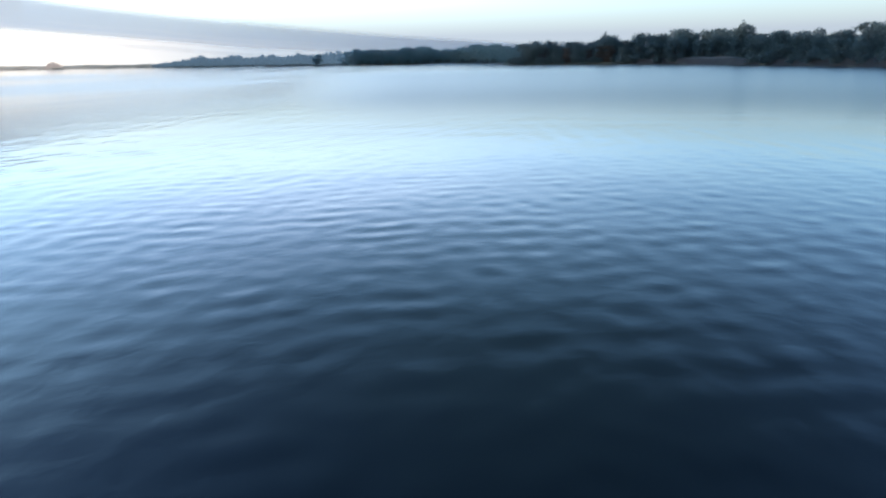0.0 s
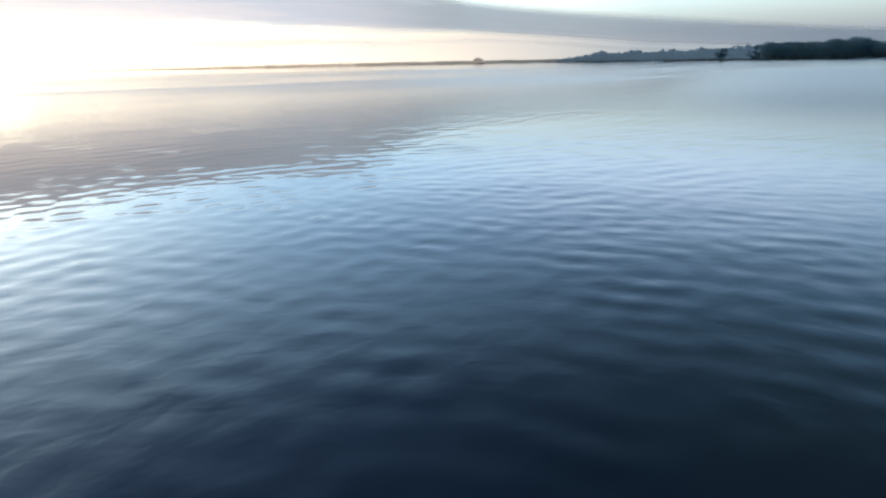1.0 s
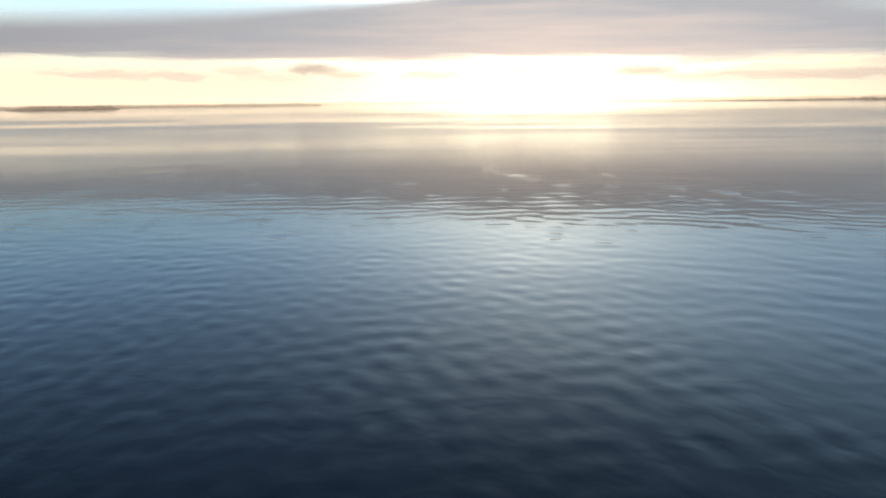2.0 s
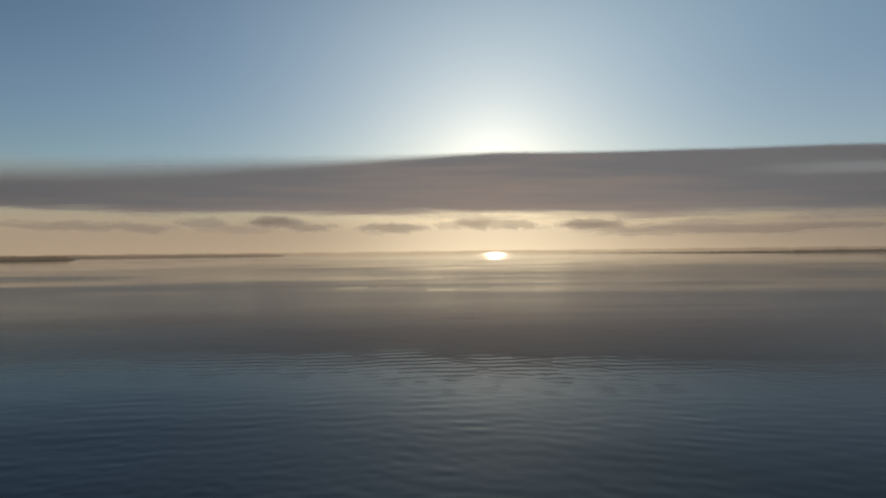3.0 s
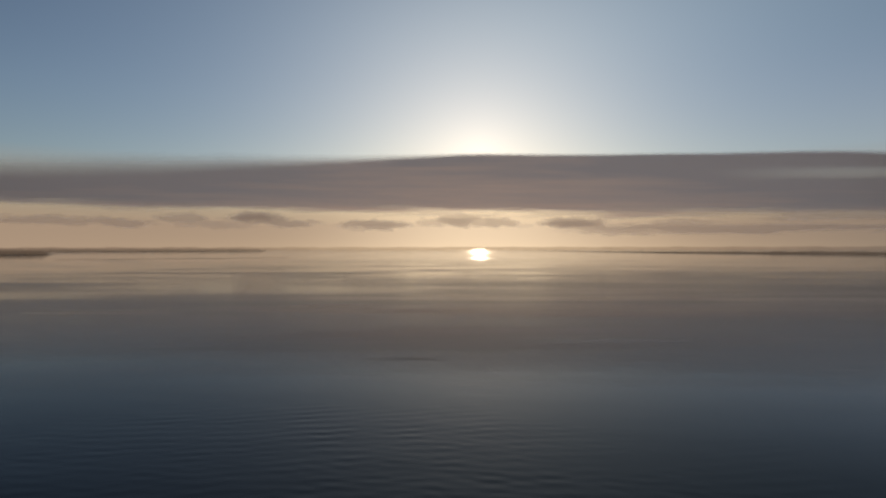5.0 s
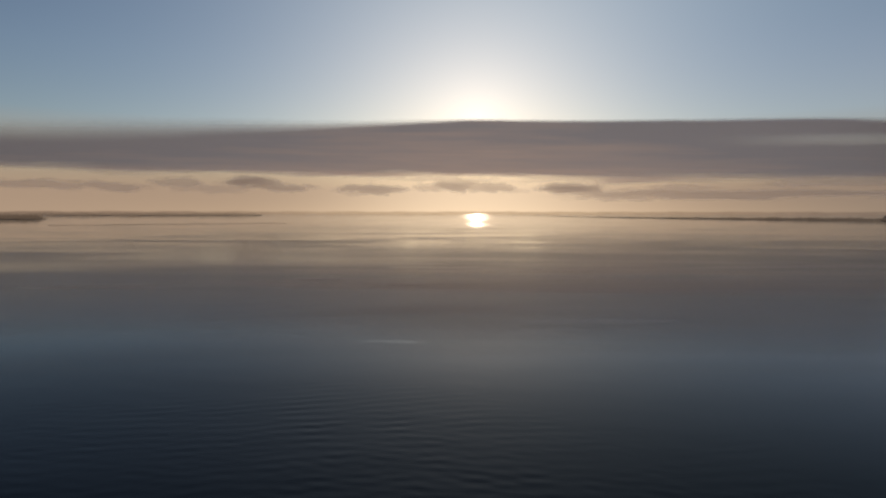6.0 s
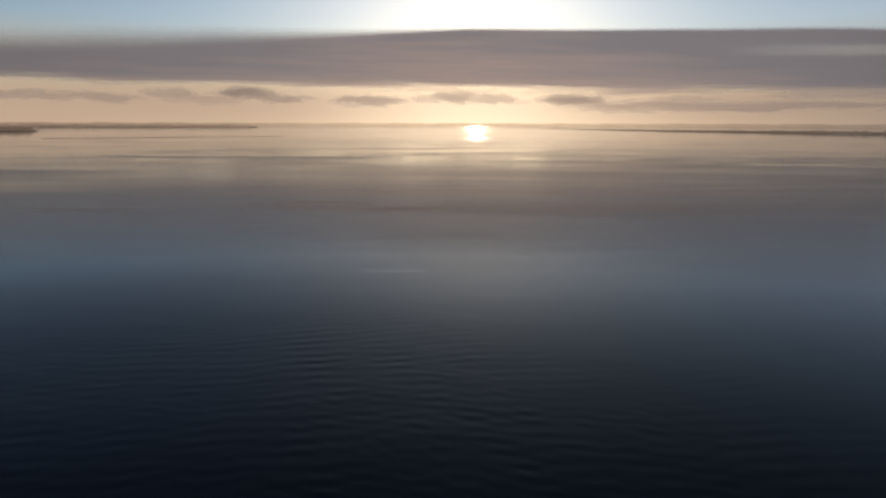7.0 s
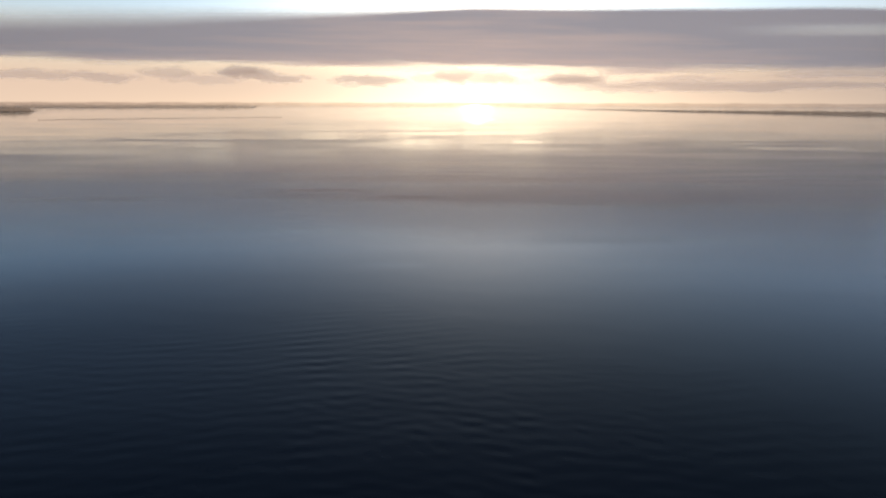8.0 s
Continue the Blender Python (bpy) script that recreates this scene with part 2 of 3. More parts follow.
def cloud_material():
    n = Nodes("cloud_vapour")
    uv = n.put("ShaderNodeTexCoord").outputs["UV"]
    sep = n.put("ShaderNodeSeparateXYZ", Vector=uv)
    v = sep.outputs[1]
    u = sep.outputs[0]
    wisp = n.noise(n.mapped(uv, (0.9, 6.0, 1.0)), 1.0, 5, 0.55, 0.3)
    edge = n.noise(n.mapped(uv, (0.5, 1.2, 1.0), 0, (4, 2, 0)), 1.0, 4, 0.5)
    lift = n.math("ADD", v, n.math("MULTIPLY", n.math("SUBTRACT", edge, 0.5), 0.06))
    fray = n.math("SUBTRACT", n.ramp(u, -3.6, 0.6, 0.45, 0.975), n.ramp(u, 3.2, 4.6, 0.0, 0.3))
    top = n.math("SUBTRACT", 1.0, n.ramp(lift, fray, 1.05))
    base = n.ramp(n.math("ADD", v, n.math("MULTIPLY", n.math("SUBTRACT", wisp, 0.5), n.ramp(u, 3.0, 4.6, 0.42, 0.12))), -0.10, 0.13)
    slit = n.math("MULTIPLY", n.math("MULTIPLY", n.ramp(u, 2.2, 3.4, 0.0, 0.28), n.ramp(u, 3.7, 4.4, 1.0, 0.0)), n.ramp(n.math("ABSOLUTE", n.math("SUBTRACT", v, 0.68)), 0.02, 0.14, 1.0, 0.0))
    thin = n.math("MULTIPLY", n.ramp(u, 3.6, 6.4, 1.0, 0.8), n.math("SUBTRACT", 1.0, slit))
    # ragged scraps of low cloud beneath the base: place along, height, half length, half height, density
    warp = n.put("ShaderNodeTexNoise", Vector=n.mapped(uv, (4.6, 7.0, 1.0), 0, (1, 3, 0)), Scale=1.0, Detail=6.0, Roughness=0.62)
    bend = n.put("ShaderNodeSeparateXYZ", Vector=warp.outputs["Color"])
    su = n.math("ADD", u, n.math("MULTIPLY", n.math("SUBTRACT", bend.outputs[0], 0.5), 0.42))
    sv = n.math("ADD", v, n.math("MULTIPLY", n.math("SUBTRACT", bend.outputs[1], 0.5), 0.27))
    low = 0.0
    for along, up, half, tall, dense in ((-3.25, -0.24, 0.42, 0.06, 0.5), (-2.75, -0.22, 0.24, 0.07, 0.55), (-2.25, -0.13, 0.17, 0.08, 0.5), (-2.0, -0.22, 0.25, 0.05, 0.35), (-1.68, -0.09, 0.20, 0.085, 0.95),
                                         (-1.40, -0.15, 0.20, 0.06, 0.65), (-0.62, -0.15, 0.27, 0.065, 0.7), (-0.1, -0.08, 0.12, 0.06, 0.4), (0.12, -0.05, 0.2, 0.08, 0.75), (0.48, -0.09, 0.22, 0.06, 0.6),
                                         (1.17, -0.06, 0.24, 0.07, 0.9), (1.6, -0.2, 0.3, 0.06, 0.5), (2.1, -0.09, 0.25, 0.08, 0.4), (3.0, -0.14, 0.3, 0.06, 0.3)):
        du = n.math("DIVIDE", n.math("SUBTRACT", su, along), half * 1.25)
        dv = n.math("DIVIDE", n.math("SUBTRACT", sv, up - 0.085), tall * 1.5)
        scrap = n.ramp(n.math("ADD", n.math("MULTIPLY", du, du), n.math("MULTIPLY", dv, dv)), 0.05, 1.5, dense, 0.0)
        low = n.math("MAXIMUM", low, scrap)
    smoke = n.noise(n.mapped(uv, (1.1, 4.0, 1.0), 0, (7, 5, 0)), 1.0, 4, 0.55, 0.3)
    line = n.ramp(n.math("ABSOLUTE", n.math("ADD", n.math("SUBTRACT", v, -0.24), n.math("MULTIPLY", n.math("SUBTRACT", smoke, 0.5), 0.3))), 0.02, 0.09, 1.0, 0.0)
    line = n.math("MULTIPLY", line, n.math("MULTIPLY", n.ramp(u, 0.9, 1.5), n.ramp(u, 3.2, 4.2, 0.65, 0.2)))
    low = n.math("MAXIMUM", low, line)
    density = n.math("MAXIMUM", n.math("MULTIPLY", thin, n.math("MULTIPLY", top, base)), n.math("MULTIPLY", low, 0.85))
    # light painted into the colour: brighter by the sun, colder at the top, with wispy variation
    sun_tint = n.math("ADD", n.math("MULTIPLY", n.ramp(n.math("ABSOLUTE", n.math("SUBTRACT", u, 0.4)), 0.0, 3.2, 1.0, 0.0), 0.75), n.math("MULTIPLY", n.ramp(wisp, 0.3, 0.7), 0.25))
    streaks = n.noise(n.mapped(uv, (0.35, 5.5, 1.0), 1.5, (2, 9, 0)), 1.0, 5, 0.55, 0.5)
    sun_tint = n.math("ADD", sun_tint, n.ramp(v, -0.05, 0.95, 0.22, -0.78, smooth=False))
    sun_tint = n.math("ADD", sun_tint, n.math("MULTIPLY", n.ramp(u, -2.5, 0.6, 0.7, 0.0), n.ramp(v, 0.45, 1.0)))
    sun_tint = n.math("ADD", sun_tint, n.ramp(streaks, 0.35, 0.65, -0.12, 0.12), clamp=True)
    colour = n.mix(sun_tint, (0.55, 0.585, 0.68, 1), (0.99, 0.855, 0.825, 1))
    colour = n.mix(n.math("MULTIPLY", low, 0.9), colour, (0.60, 0.50, 0.46, 1))
    # eastern end painted darker blue, standing in for weaker light through it
    east_dark = n.ramp(u, 3.2, 4.6, 0.0, 0.5)
    colour = n.mix(east_dark, colour, (0.13, 0.195, 0.24, 1))
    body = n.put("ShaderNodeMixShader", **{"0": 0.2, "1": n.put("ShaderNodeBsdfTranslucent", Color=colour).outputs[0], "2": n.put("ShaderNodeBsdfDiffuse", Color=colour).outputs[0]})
    clear = n.put("ShaderNodeBsdfTransparent")
    mixed = n.put("ShaderNodeMixShader", **{"0": density, "1": clear.outputs[0], "2": body.outputs[0]})
    return n.surface(mixed.outputs[0])


def leaf_material(name, dark, light, glassy=0.45):
    n = Nodes(name)
    pos = n.put("ShaderNodeNewGeometry")
    rnd = n.put("ShaderNodeObjectInfo").outputs["Random"]
    grain = n.noise(pos.outputs["Position"], 0.35, 3)
    fac = n.math("ADD", n.math("MULTIPLY", grain, 0.5), n.math("ADD", n.math("MULTIPLY", rnd, 0.35), n.math("MULTIPLY", pos.outputs["Random Per Island"], 0.25)), clamp=True)
    col = n.mix(fac, dark, light)
    b = n.put("ShaderNodeBsdfPrincipled", Base_Color=col, Roughness=0.75, Specular_IOR_Level=0.12)
    through_leaf = n.put("ShaderNodeBsdfTranslucent", Color=col)
    both = n.put("ShaderNodeMixShader", **{"0": glassy, "1": b.outputs[0], "2": through_leaf.outputs[0]})
    return n.surface(both.outputs[0])


def earth_material(name, dark, light, scale=0.2):
    n = Nodes(name)
    pos = n.put("ShaderNodeNewGeometry").outputs["Position"]
    a1, a2 = n.noise(pos, scale, 5, 0.6), n.noise(pos, scale * 12, 3, 0.6)
    col = n.mix(n.ramp(n.math("ADD", n.math("MULTIPLY", a1, 0.7), n.math("MULTIPLY", a2, 0.3)), 0.35, 0.65), dark, light)
    bump = n.put("ShaderNodeBump", Strength=0.5, Distance=0.1, Height=a2)
    b = n.put("ShaderNodeBsdfPrincipled", Base_Color=col, Roughness=0.9, Normal=bump.outputs[0])
    return n.surface(b.outputs[0])


WATER = water_material()
CLOUD = cloud_material()
# LEAF, HAZY_LEAF and FAR_LEAF have distance haze mixed into their colours
LEAF = leaf_material("hazed_summer_leaves", (0.10, 0.14, 0.142, 1), (0.135, 0.17, 0.165, 1), 0.5)
HAZY_LEAF = leaf_material("hazed_blue_green_leaves", (0.125, 0.205, 0.22, 1), (0.20, 0.28, 0.285, 1), 0.6)
LEAF_DRY = leaf_material("rusty_leaves", (0.085, 0.078, 0.068, 1), (0.115, 0.092, 0.076, 1))
FAR_LEAF = leaf_material("hazed_distant_leaves", (0.105, 0.115, 0.12, 1), (0.15, 0.155, 0.15, 1), 0.6)


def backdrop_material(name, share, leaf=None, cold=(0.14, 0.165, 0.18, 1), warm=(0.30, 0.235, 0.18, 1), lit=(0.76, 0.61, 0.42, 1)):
    """Far land with distance haze painted in as glow, brighter towards the sun."""
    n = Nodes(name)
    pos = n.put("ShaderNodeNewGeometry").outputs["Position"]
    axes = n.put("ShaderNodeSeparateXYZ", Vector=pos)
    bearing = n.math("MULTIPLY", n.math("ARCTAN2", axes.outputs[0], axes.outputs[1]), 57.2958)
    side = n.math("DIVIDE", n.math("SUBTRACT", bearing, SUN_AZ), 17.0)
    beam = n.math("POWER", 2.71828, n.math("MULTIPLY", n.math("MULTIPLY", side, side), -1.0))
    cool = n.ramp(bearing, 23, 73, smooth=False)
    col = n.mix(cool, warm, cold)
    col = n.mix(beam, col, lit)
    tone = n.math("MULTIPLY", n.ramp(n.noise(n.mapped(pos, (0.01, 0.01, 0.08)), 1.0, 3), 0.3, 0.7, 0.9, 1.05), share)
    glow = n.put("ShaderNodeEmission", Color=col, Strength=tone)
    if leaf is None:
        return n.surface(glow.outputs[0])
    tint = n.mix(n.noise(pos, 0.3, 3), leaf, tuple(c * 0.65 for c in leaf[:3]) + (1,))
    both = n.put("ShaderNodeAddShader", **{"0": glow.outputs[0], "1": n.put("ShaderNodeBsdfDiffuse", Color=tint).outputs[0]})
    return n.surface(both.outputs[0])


# far shores and woods glow to stand in for the haze before them
HAZE = backdrop_material("haze_glow_shore", 0.76)
HAZE_WOOD = backdrop_material("haze_glow_far_wood", 0.5, (0.10, 0.11, 0.10, 1))
BLUE_HAZE_WOOD = backdrop_material("haze_glow_blue_wood", 0.105, (0.05, 0.08, 0.10, 1), (0.12, 0.19, 0.26, 1), (0.13, 0.19, 0.25, 1))
LOW_HAZE_WOOD = backdrop_material("haze_glow_low_wood", 0.29, (0.11, 0.11, 0.10, 1), lit=(0.42, 0.33, 0.22, 1))
RUSSET_HAZE_WOOD = backdrop_material("haze_glow_russet_wood", 0.22, (0.17, 0.10, 0.095, 1), lit=(0.42, 0.33, 0.22, 1))
BARK = earth_material("bark", (0.05, 0.04, 0.03, 1), (0.12, 0.10, 0.08, 1), 2.0)
SOIL = earth_material("meadow_soil", (0.05, 0.05, 0.03, 1), (0.13, 0.12, 0.07, 1), 0.05)
LOW_SHORE = earth_material("damp_shore_clay", (0.10, 0.088, 0.076, 1), (0.17, 0.145, 0.12, 1), 0.1)
SAND = earth_material("pale_sand", (0.09, 0.08, 0.072, 1), (0.135, 0.12, 0.108, 1), 0.1)
PALE_STRIP = earth_material("pale_strip_ground", (0.24, 0.23, 0.21, 1), (0.36, 0.34, 0.31, 1), 0.2)
MUD = earth_material("wet_mud", (0.016, 0.013, 0.012, 1), (0.034, 0.028, 0.025, 1), 0.3)


# ---- helpers for meshes ----
def polar(az, d, z=0.0):
    """A point at the azimuth (degrees clockwise from +Y) and distance from the take-off point."""
    return Vector((d * math.sin(radians(az)), d * math.cos(radians(az)), z))


def mesh_from(name, verts, faces, material, smooth=False):
    me = bpy.data.meshes.new(name)
    me.from_pydata(verts, [], faces)
    me.materials.append(material)
    if smooth:
        me.shade_smooth()
    me.update()
    return me


def part(name, mesh, parent, label=""):
    ob = new(name, mesh)
    ob.parent = parent
    return tagged(ob, label)


def between(table, x):
    xs, ys = zip(*table)
    return float(np.interp(x, xs, ys))


# ---- the lake ----
def build_water():
    rng = np.random.default_rng(5)
    az = np.concatenate([np.arange(-60, 128, 0.40), np.arange(128, 300, 4.0)])

    def pace(r):
        return 0.10 + 0.0030 * r + np.maximum(0.0, r - 130) * 0.010 + np.maximum(0.0, r - 450) * 0.04

    r, radii = 0.6, []
    while r < 4880:
        radii.append(r)
        r += float(pace(r))
    radii.append(4880)
    radii = np.array(radii)
    R, A = np.meshgrid(radii, np.radians(az), indexing="ij")
    cx, cy = -1.0, -3.0
    X, Y = cx + R * np.sin(A), cy + R * np.cos(A)
    step = np.maximum(pace(R), R * math.radians(0.20))
    Z = np.zeros_like(X)
    # crossing trains of wind ripples with long crests: heading, spread, mean length, slope, outer water only
    trains = [(-18, 13, 0.85, 0.014, False), (14, 14, 0.95, 0.014, False), (40, 14, 0.78, 0.013, False), (68, 15, 0.95, 0.015, False), (98, 15, 0.8, 0.015, False), (128, 14, 0.95, 0.011, False),
              (20, 60, 0.52, 0.014, False), (80, 60, 0.5, 0.014, False), (-14, 9, 1.4, 0.022, True), (9, 10, 1.2, 0.018, True), (40, 12, 1.3, 0.013, True)]
    # past about 26 m from take-off the ripples are lengthened to fit the camera's view
    outer_water = 1 / (1 + np.exp(-np.clip((np.hypot(X, Y) - 26) / 4, -50, 50)))
    for heading, spread, mean, slope, outer in trains:
        train = np.zeros_like(X)
        for i in range(9):
            lam = mean * rng.uniform(0.78, 1.28)
            turn = math.radians(heading + rng.normal(0, spread))
            k = 2 * math.pi / lam
            fade = np.clip((lam / step - 2.6) / 2.2, 0, 1)
            train += math.sqrt(2 / 9) * slope / k * np.cos(k * (X * math.sin(turn) + Y * math.cos(turn)) + rng.random() * 6.283) * fade
        train *= outer_water if outer else 1 - 0.65 * outer_water
        # each train comes and goes in broad patches
        p, q, w = rng.uniform(0, 6.283, 3)
        Z += train * (0.72 + 0.5 * np.sin(X * 0.09 + Y * 0.05 + p + np.sin(Y * 0.06 + q)) * np.sin(Y * 0.11 - X * 0.04 + w))
    for i in range(22):
        lam = 2.4 * (9.0 / 2.4) ** rng.random()
        turn, k = rng.uniform(0, 6.283), 2 * math.pi / lam
        Z += 0.0015 / k * np.cos(k * (X * math.sin(turn) + Y * math.cos(turn)) + rng.random() * 6.283) * np.clip((lam / step - 3.0) / 3.0, 0, 1)
    Z *= 0.42 + 0.58 / (1 + np.exp(np.clip((np.hypot(X, Y) - 58) / 9, -50, 50)))
    Z *= 0.68 + 0.04 / (1 + np.exp(np.minimum((Y - 18) / 6, 50)))
    rows, cols = X.shape
    verts = [(cx, cy, 0.0)] + np.stack([X, Y, Z], -1).reshape(-1, 3).tolist()
    faces = [(0, 1 + (j + 1) % cols, 1 + j) for j in range(cols)]
    for i in range(rows - 1):
        o = 1 + i * cols
        faces += [(o + j, o + (j + 1) % cols, o + cols + (j + 1) % cols, o + cols + j) for j in range(cols)]
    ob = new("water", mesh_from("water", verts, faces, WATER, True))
    return tagged(ob, "dark blue rippled lake water mirroring the sky", "lake", kind="structure")


build_water()


# ---- land ----
# shoreline of the mainland: azimuth, distance
SHORE = [(7, 3000), (13.6, 2200), (20.7, 1860), (28, 1680), (35.4, 1550), (43, 1530), (48, 1520), (54, 1300), (60, 1250), (66, 1150), (68, 1000), (69.5, 800),
         (73, 745), (78, 700), (81, 640), (84, 460), (89, 440), (97, 400), (102.5, 310), (108, 260), (112, 230), (120, 200), (135, 190)]


def build_land(name, shore, az0, az1, step, profile, material, label, seed=1, uneven=0.15, ragged=1.0, ends=0.0):
    """A sheet of land behind a shoreline. profile: metres inland and height."""
    count = int((az1 - az0) / step) + 1
    verts, faces = [], []
    for i in range(count):
        az = az0 + i * step
        d0 = between(shore, az) * (1 + ragged * (0.009 * math.sin(az * 2.1) + 0.004 * math.sin(az * 5.3 + 1)))
        full = min(1.0, 0.1 + (az - az0) / ends, 0.1 + (az1 - az) / ends) if ends else 1.0
        for inland, z in profile:
            z *= full if z > 0 else 1.0
            verts.append(polar(az, d0 + inland, z * (1 + uneven * (0.6 * math.sin(az * 1.3 + seed + inland) + 0.4 * math.sin(az * 3.1 + inland * 2))) if z > 0 else z))
    m = len(profile)
    for i in range(count - 1):
        for j in range(m - 1):
            o = i * m + j
            faces.append((o, o + 1, o + m + 1, o + m))
    ob = new(name, mesh_from(name, verts, faces, material, True))
    return tagged(ob, label, "land", kind="structure")


build_land("ground", SHORE, 36, 135, 0.25, [(-6, -0.6), (0, 0.05), (4, 0.7), (16, 1.6), (60, 2.6), (300, 5), (1200, 9)], SOIL, "low grassy mainland shore behind the lake")
build_land("low_point", SHORE, 7, 36.2, 0.2, [(-6, -0.6), (0, 0.05), (4, 0.7), (30, 1.4), (60, 1.2), (80, -0.6)], LOW_SHORE, "low muddy point reaching out across the lake", 2, 0.2, 1.0, 14.0)
FAR = [(-120, 4600), (200, 4600)]
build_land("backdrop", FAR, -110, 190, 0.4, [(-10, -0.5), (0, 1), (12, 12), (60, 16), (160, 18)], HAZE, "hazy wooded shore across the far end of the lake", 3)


# ---- trees ----
def crown_mesh(name, height, width, material, leaves, leaf, seed, base=0.06):
    """Leaf sprays in several uneven lobes round a trunk."""
    rng = random.Random(seed)
    lobes = []
    for i in range(rng.randint(13, 17)):
        u = rng.random()
        z = height * (base + 0.12 + (0.80 - base) * u)
        spread = width * 0.5 * (0.75 - 0.65 * abs(u - 0.4))
        ang = rng.uniform(0, 6.283)
        off = spread * rng.uniform(0.2, 0.95)
        lobes.append((off * math.cos(ang), off * math.sin(ang), z, width * rng.uniform(0.17, 0.30), height * rng.uniform(0.10, 0.17)))
    verts, faces = [], []
    for i in range(leaves):
        x, y, z, rx, rz = rng.choice(lobes)
        d = Vector((rng.gauss(0, 1), rng.gauss(0, 1), rng.gauss(0, 1))).normalized() * rng.uniform(0.55, 1.05)
        p = Vector((x + d.x * rx, y + d.y * rx, min(z + d.z * rz, height)))
        s = leaf * rng.uniform(0.6, 1.4)
        t1 = Vector((rng.gauss(0, 1), rng.gauss(0, 1), rng.gauss(0, 0.6))).normalized()
        t2 = t1.cross(Vector((rng.gauss(0, 1), rng.gauss(0, 1), rng.gauss(0, 1)))).normalized()
        o = len(verts)
        verts += [p - t1 * s, p - t2 * s * 0.6 + t1 * s * 0.1, p + t1 * s, p + t2 * s * 0.6 - t1 * s * 0.1]
        faces.append((o, o + 1, o + 2, o + 3))
    return mesh_from(name, verts, faces, material)


def trunk_mesh(name, height, radius, seed):
    rng = random.Random(seed)
    verts, faces = [], []

    def limb(a, b, ra, rb, sides=7):
        o = len(verts)
        axis = (b - a).normalized()
        u = axis.orthogonal().normalized()
        w = axis.cross(u)
        for p, rr in ((a, ra), (a.lerp(b, 0.5) + u * rr_bend(rng, ra), (ra + rb) / 2), (b, rb)):
            for k in range(sides):
                t = 6.2832 * k / sides
                verts.append(p + (u * math.cos(t) + w * math.sin(t)) * rr)
        for i in range(2):
            for k in range(sides):
                k2 = (k + 1) % sides
                faces.append((o + i * sides + k, o + i * sides + k2, o + (i + 1) * sides + k2, o + (i + 1) * sides + k))

    limb(Vector((0, 0, -0.5)), Vector((rng.uniform(-0.4, 0.4), rng.uniform(-0.4, 0.4), height * 0.8)), radius, radius * 0.25)
    for i in range(6):
        z = height * rng.uniform(0.25, 0.6)
        ang = rng.uniform(0, 6.283)
        out = height * rng.uniform(0.14, 0.24)
        limb(Vector((0, 0, z)), Vector((out * math.cos(ang), out * math.sin(ang), z + out * rng.uniform(0.6, 1.2))), radius * 0.45, radius * 0.1, 5)
    return mesh_from(name, verts, faces, BARK, True)


def rr_bend(rng, radius):
    return rng.uniform(-0.5, 0.5) * radius


def build_tree(height, width, material, seed, label, category="tree", leaves=2600, leaf=0.45, base=-0.05):
    tree = new("tree" if category == "tree" else "bush")
    part("trunk", trunk_mesh("trunk", height, height * 0.018, seed), tree)
    part("crown", crown_mesh("crown", height, width, material, leaves, leaf, seed + 50, base), tree)
    return tagged(tree, label, category, "trees along the lake shore")


KINDS = [
    build_tree(16, 15, LEAF, 1, "broad green leafy tree standing on the lake shore"),
    build_tree(16, 11, LEAF, 2, "tall green leafy tree with a narrow uneven crown"),
    build_tree(16, 18, LEAF, 3, "spreading dark green tree with a low round crown"),
    build_tree(16, 8, LEAF, 4, "slender green tree with gaps between its leaves", leaves=1500),
    build_tree(16, 13, LEAF_DRY, 5, "rusty brown leafy tree on the lake shore"),
    build_tree(5, 9, LEAF, 6, "low green bush at the edge of the water", "bush", 1500, 0.32, 0.0),
    build_tree(16, 17, HAZY_LEAF, 7, "broad tree with hazed blue-green leaves on the distant lake shore"),
    build_tree(16, 20, HAZY_LEAF, 8, "spreading tree with hazed blue-green leaves on the distant lake shore"),
    build_tree(16, 5, LEAF, 9, "slim tall tree rising above the shore wood", leaves=900, leaf=0.5),
]
# how high the canopy stands over the eye: azimuth, degrees
CANOPY = [(69.3, 0.87), (70.1, 1.13), (71.9, 1.06), (73.1, 0.81), (75.3, 1.24), (78.0, 0.92), (80.7, 1.34), (83.4, 1.10), (86.1, 1.51), (88.3, 1.19), (90.6, 1.23), (92.0, 1.70), (93.4, 1.35),
          (94.5, 1.77), (95.6, 1.47), (96.9, 2.05), (98.2, 1.84), (99.5, 2.15), (100.7, 2.1), (102.2, 2.15), (103.6, 1.55), (105.1, 1.8), (106.4, 1.5), (108.2, 1.85), (109.6, 1.65), (111.5, 1.95)]
SPOTS = []
rng = random.Random(21)
az = 69.4
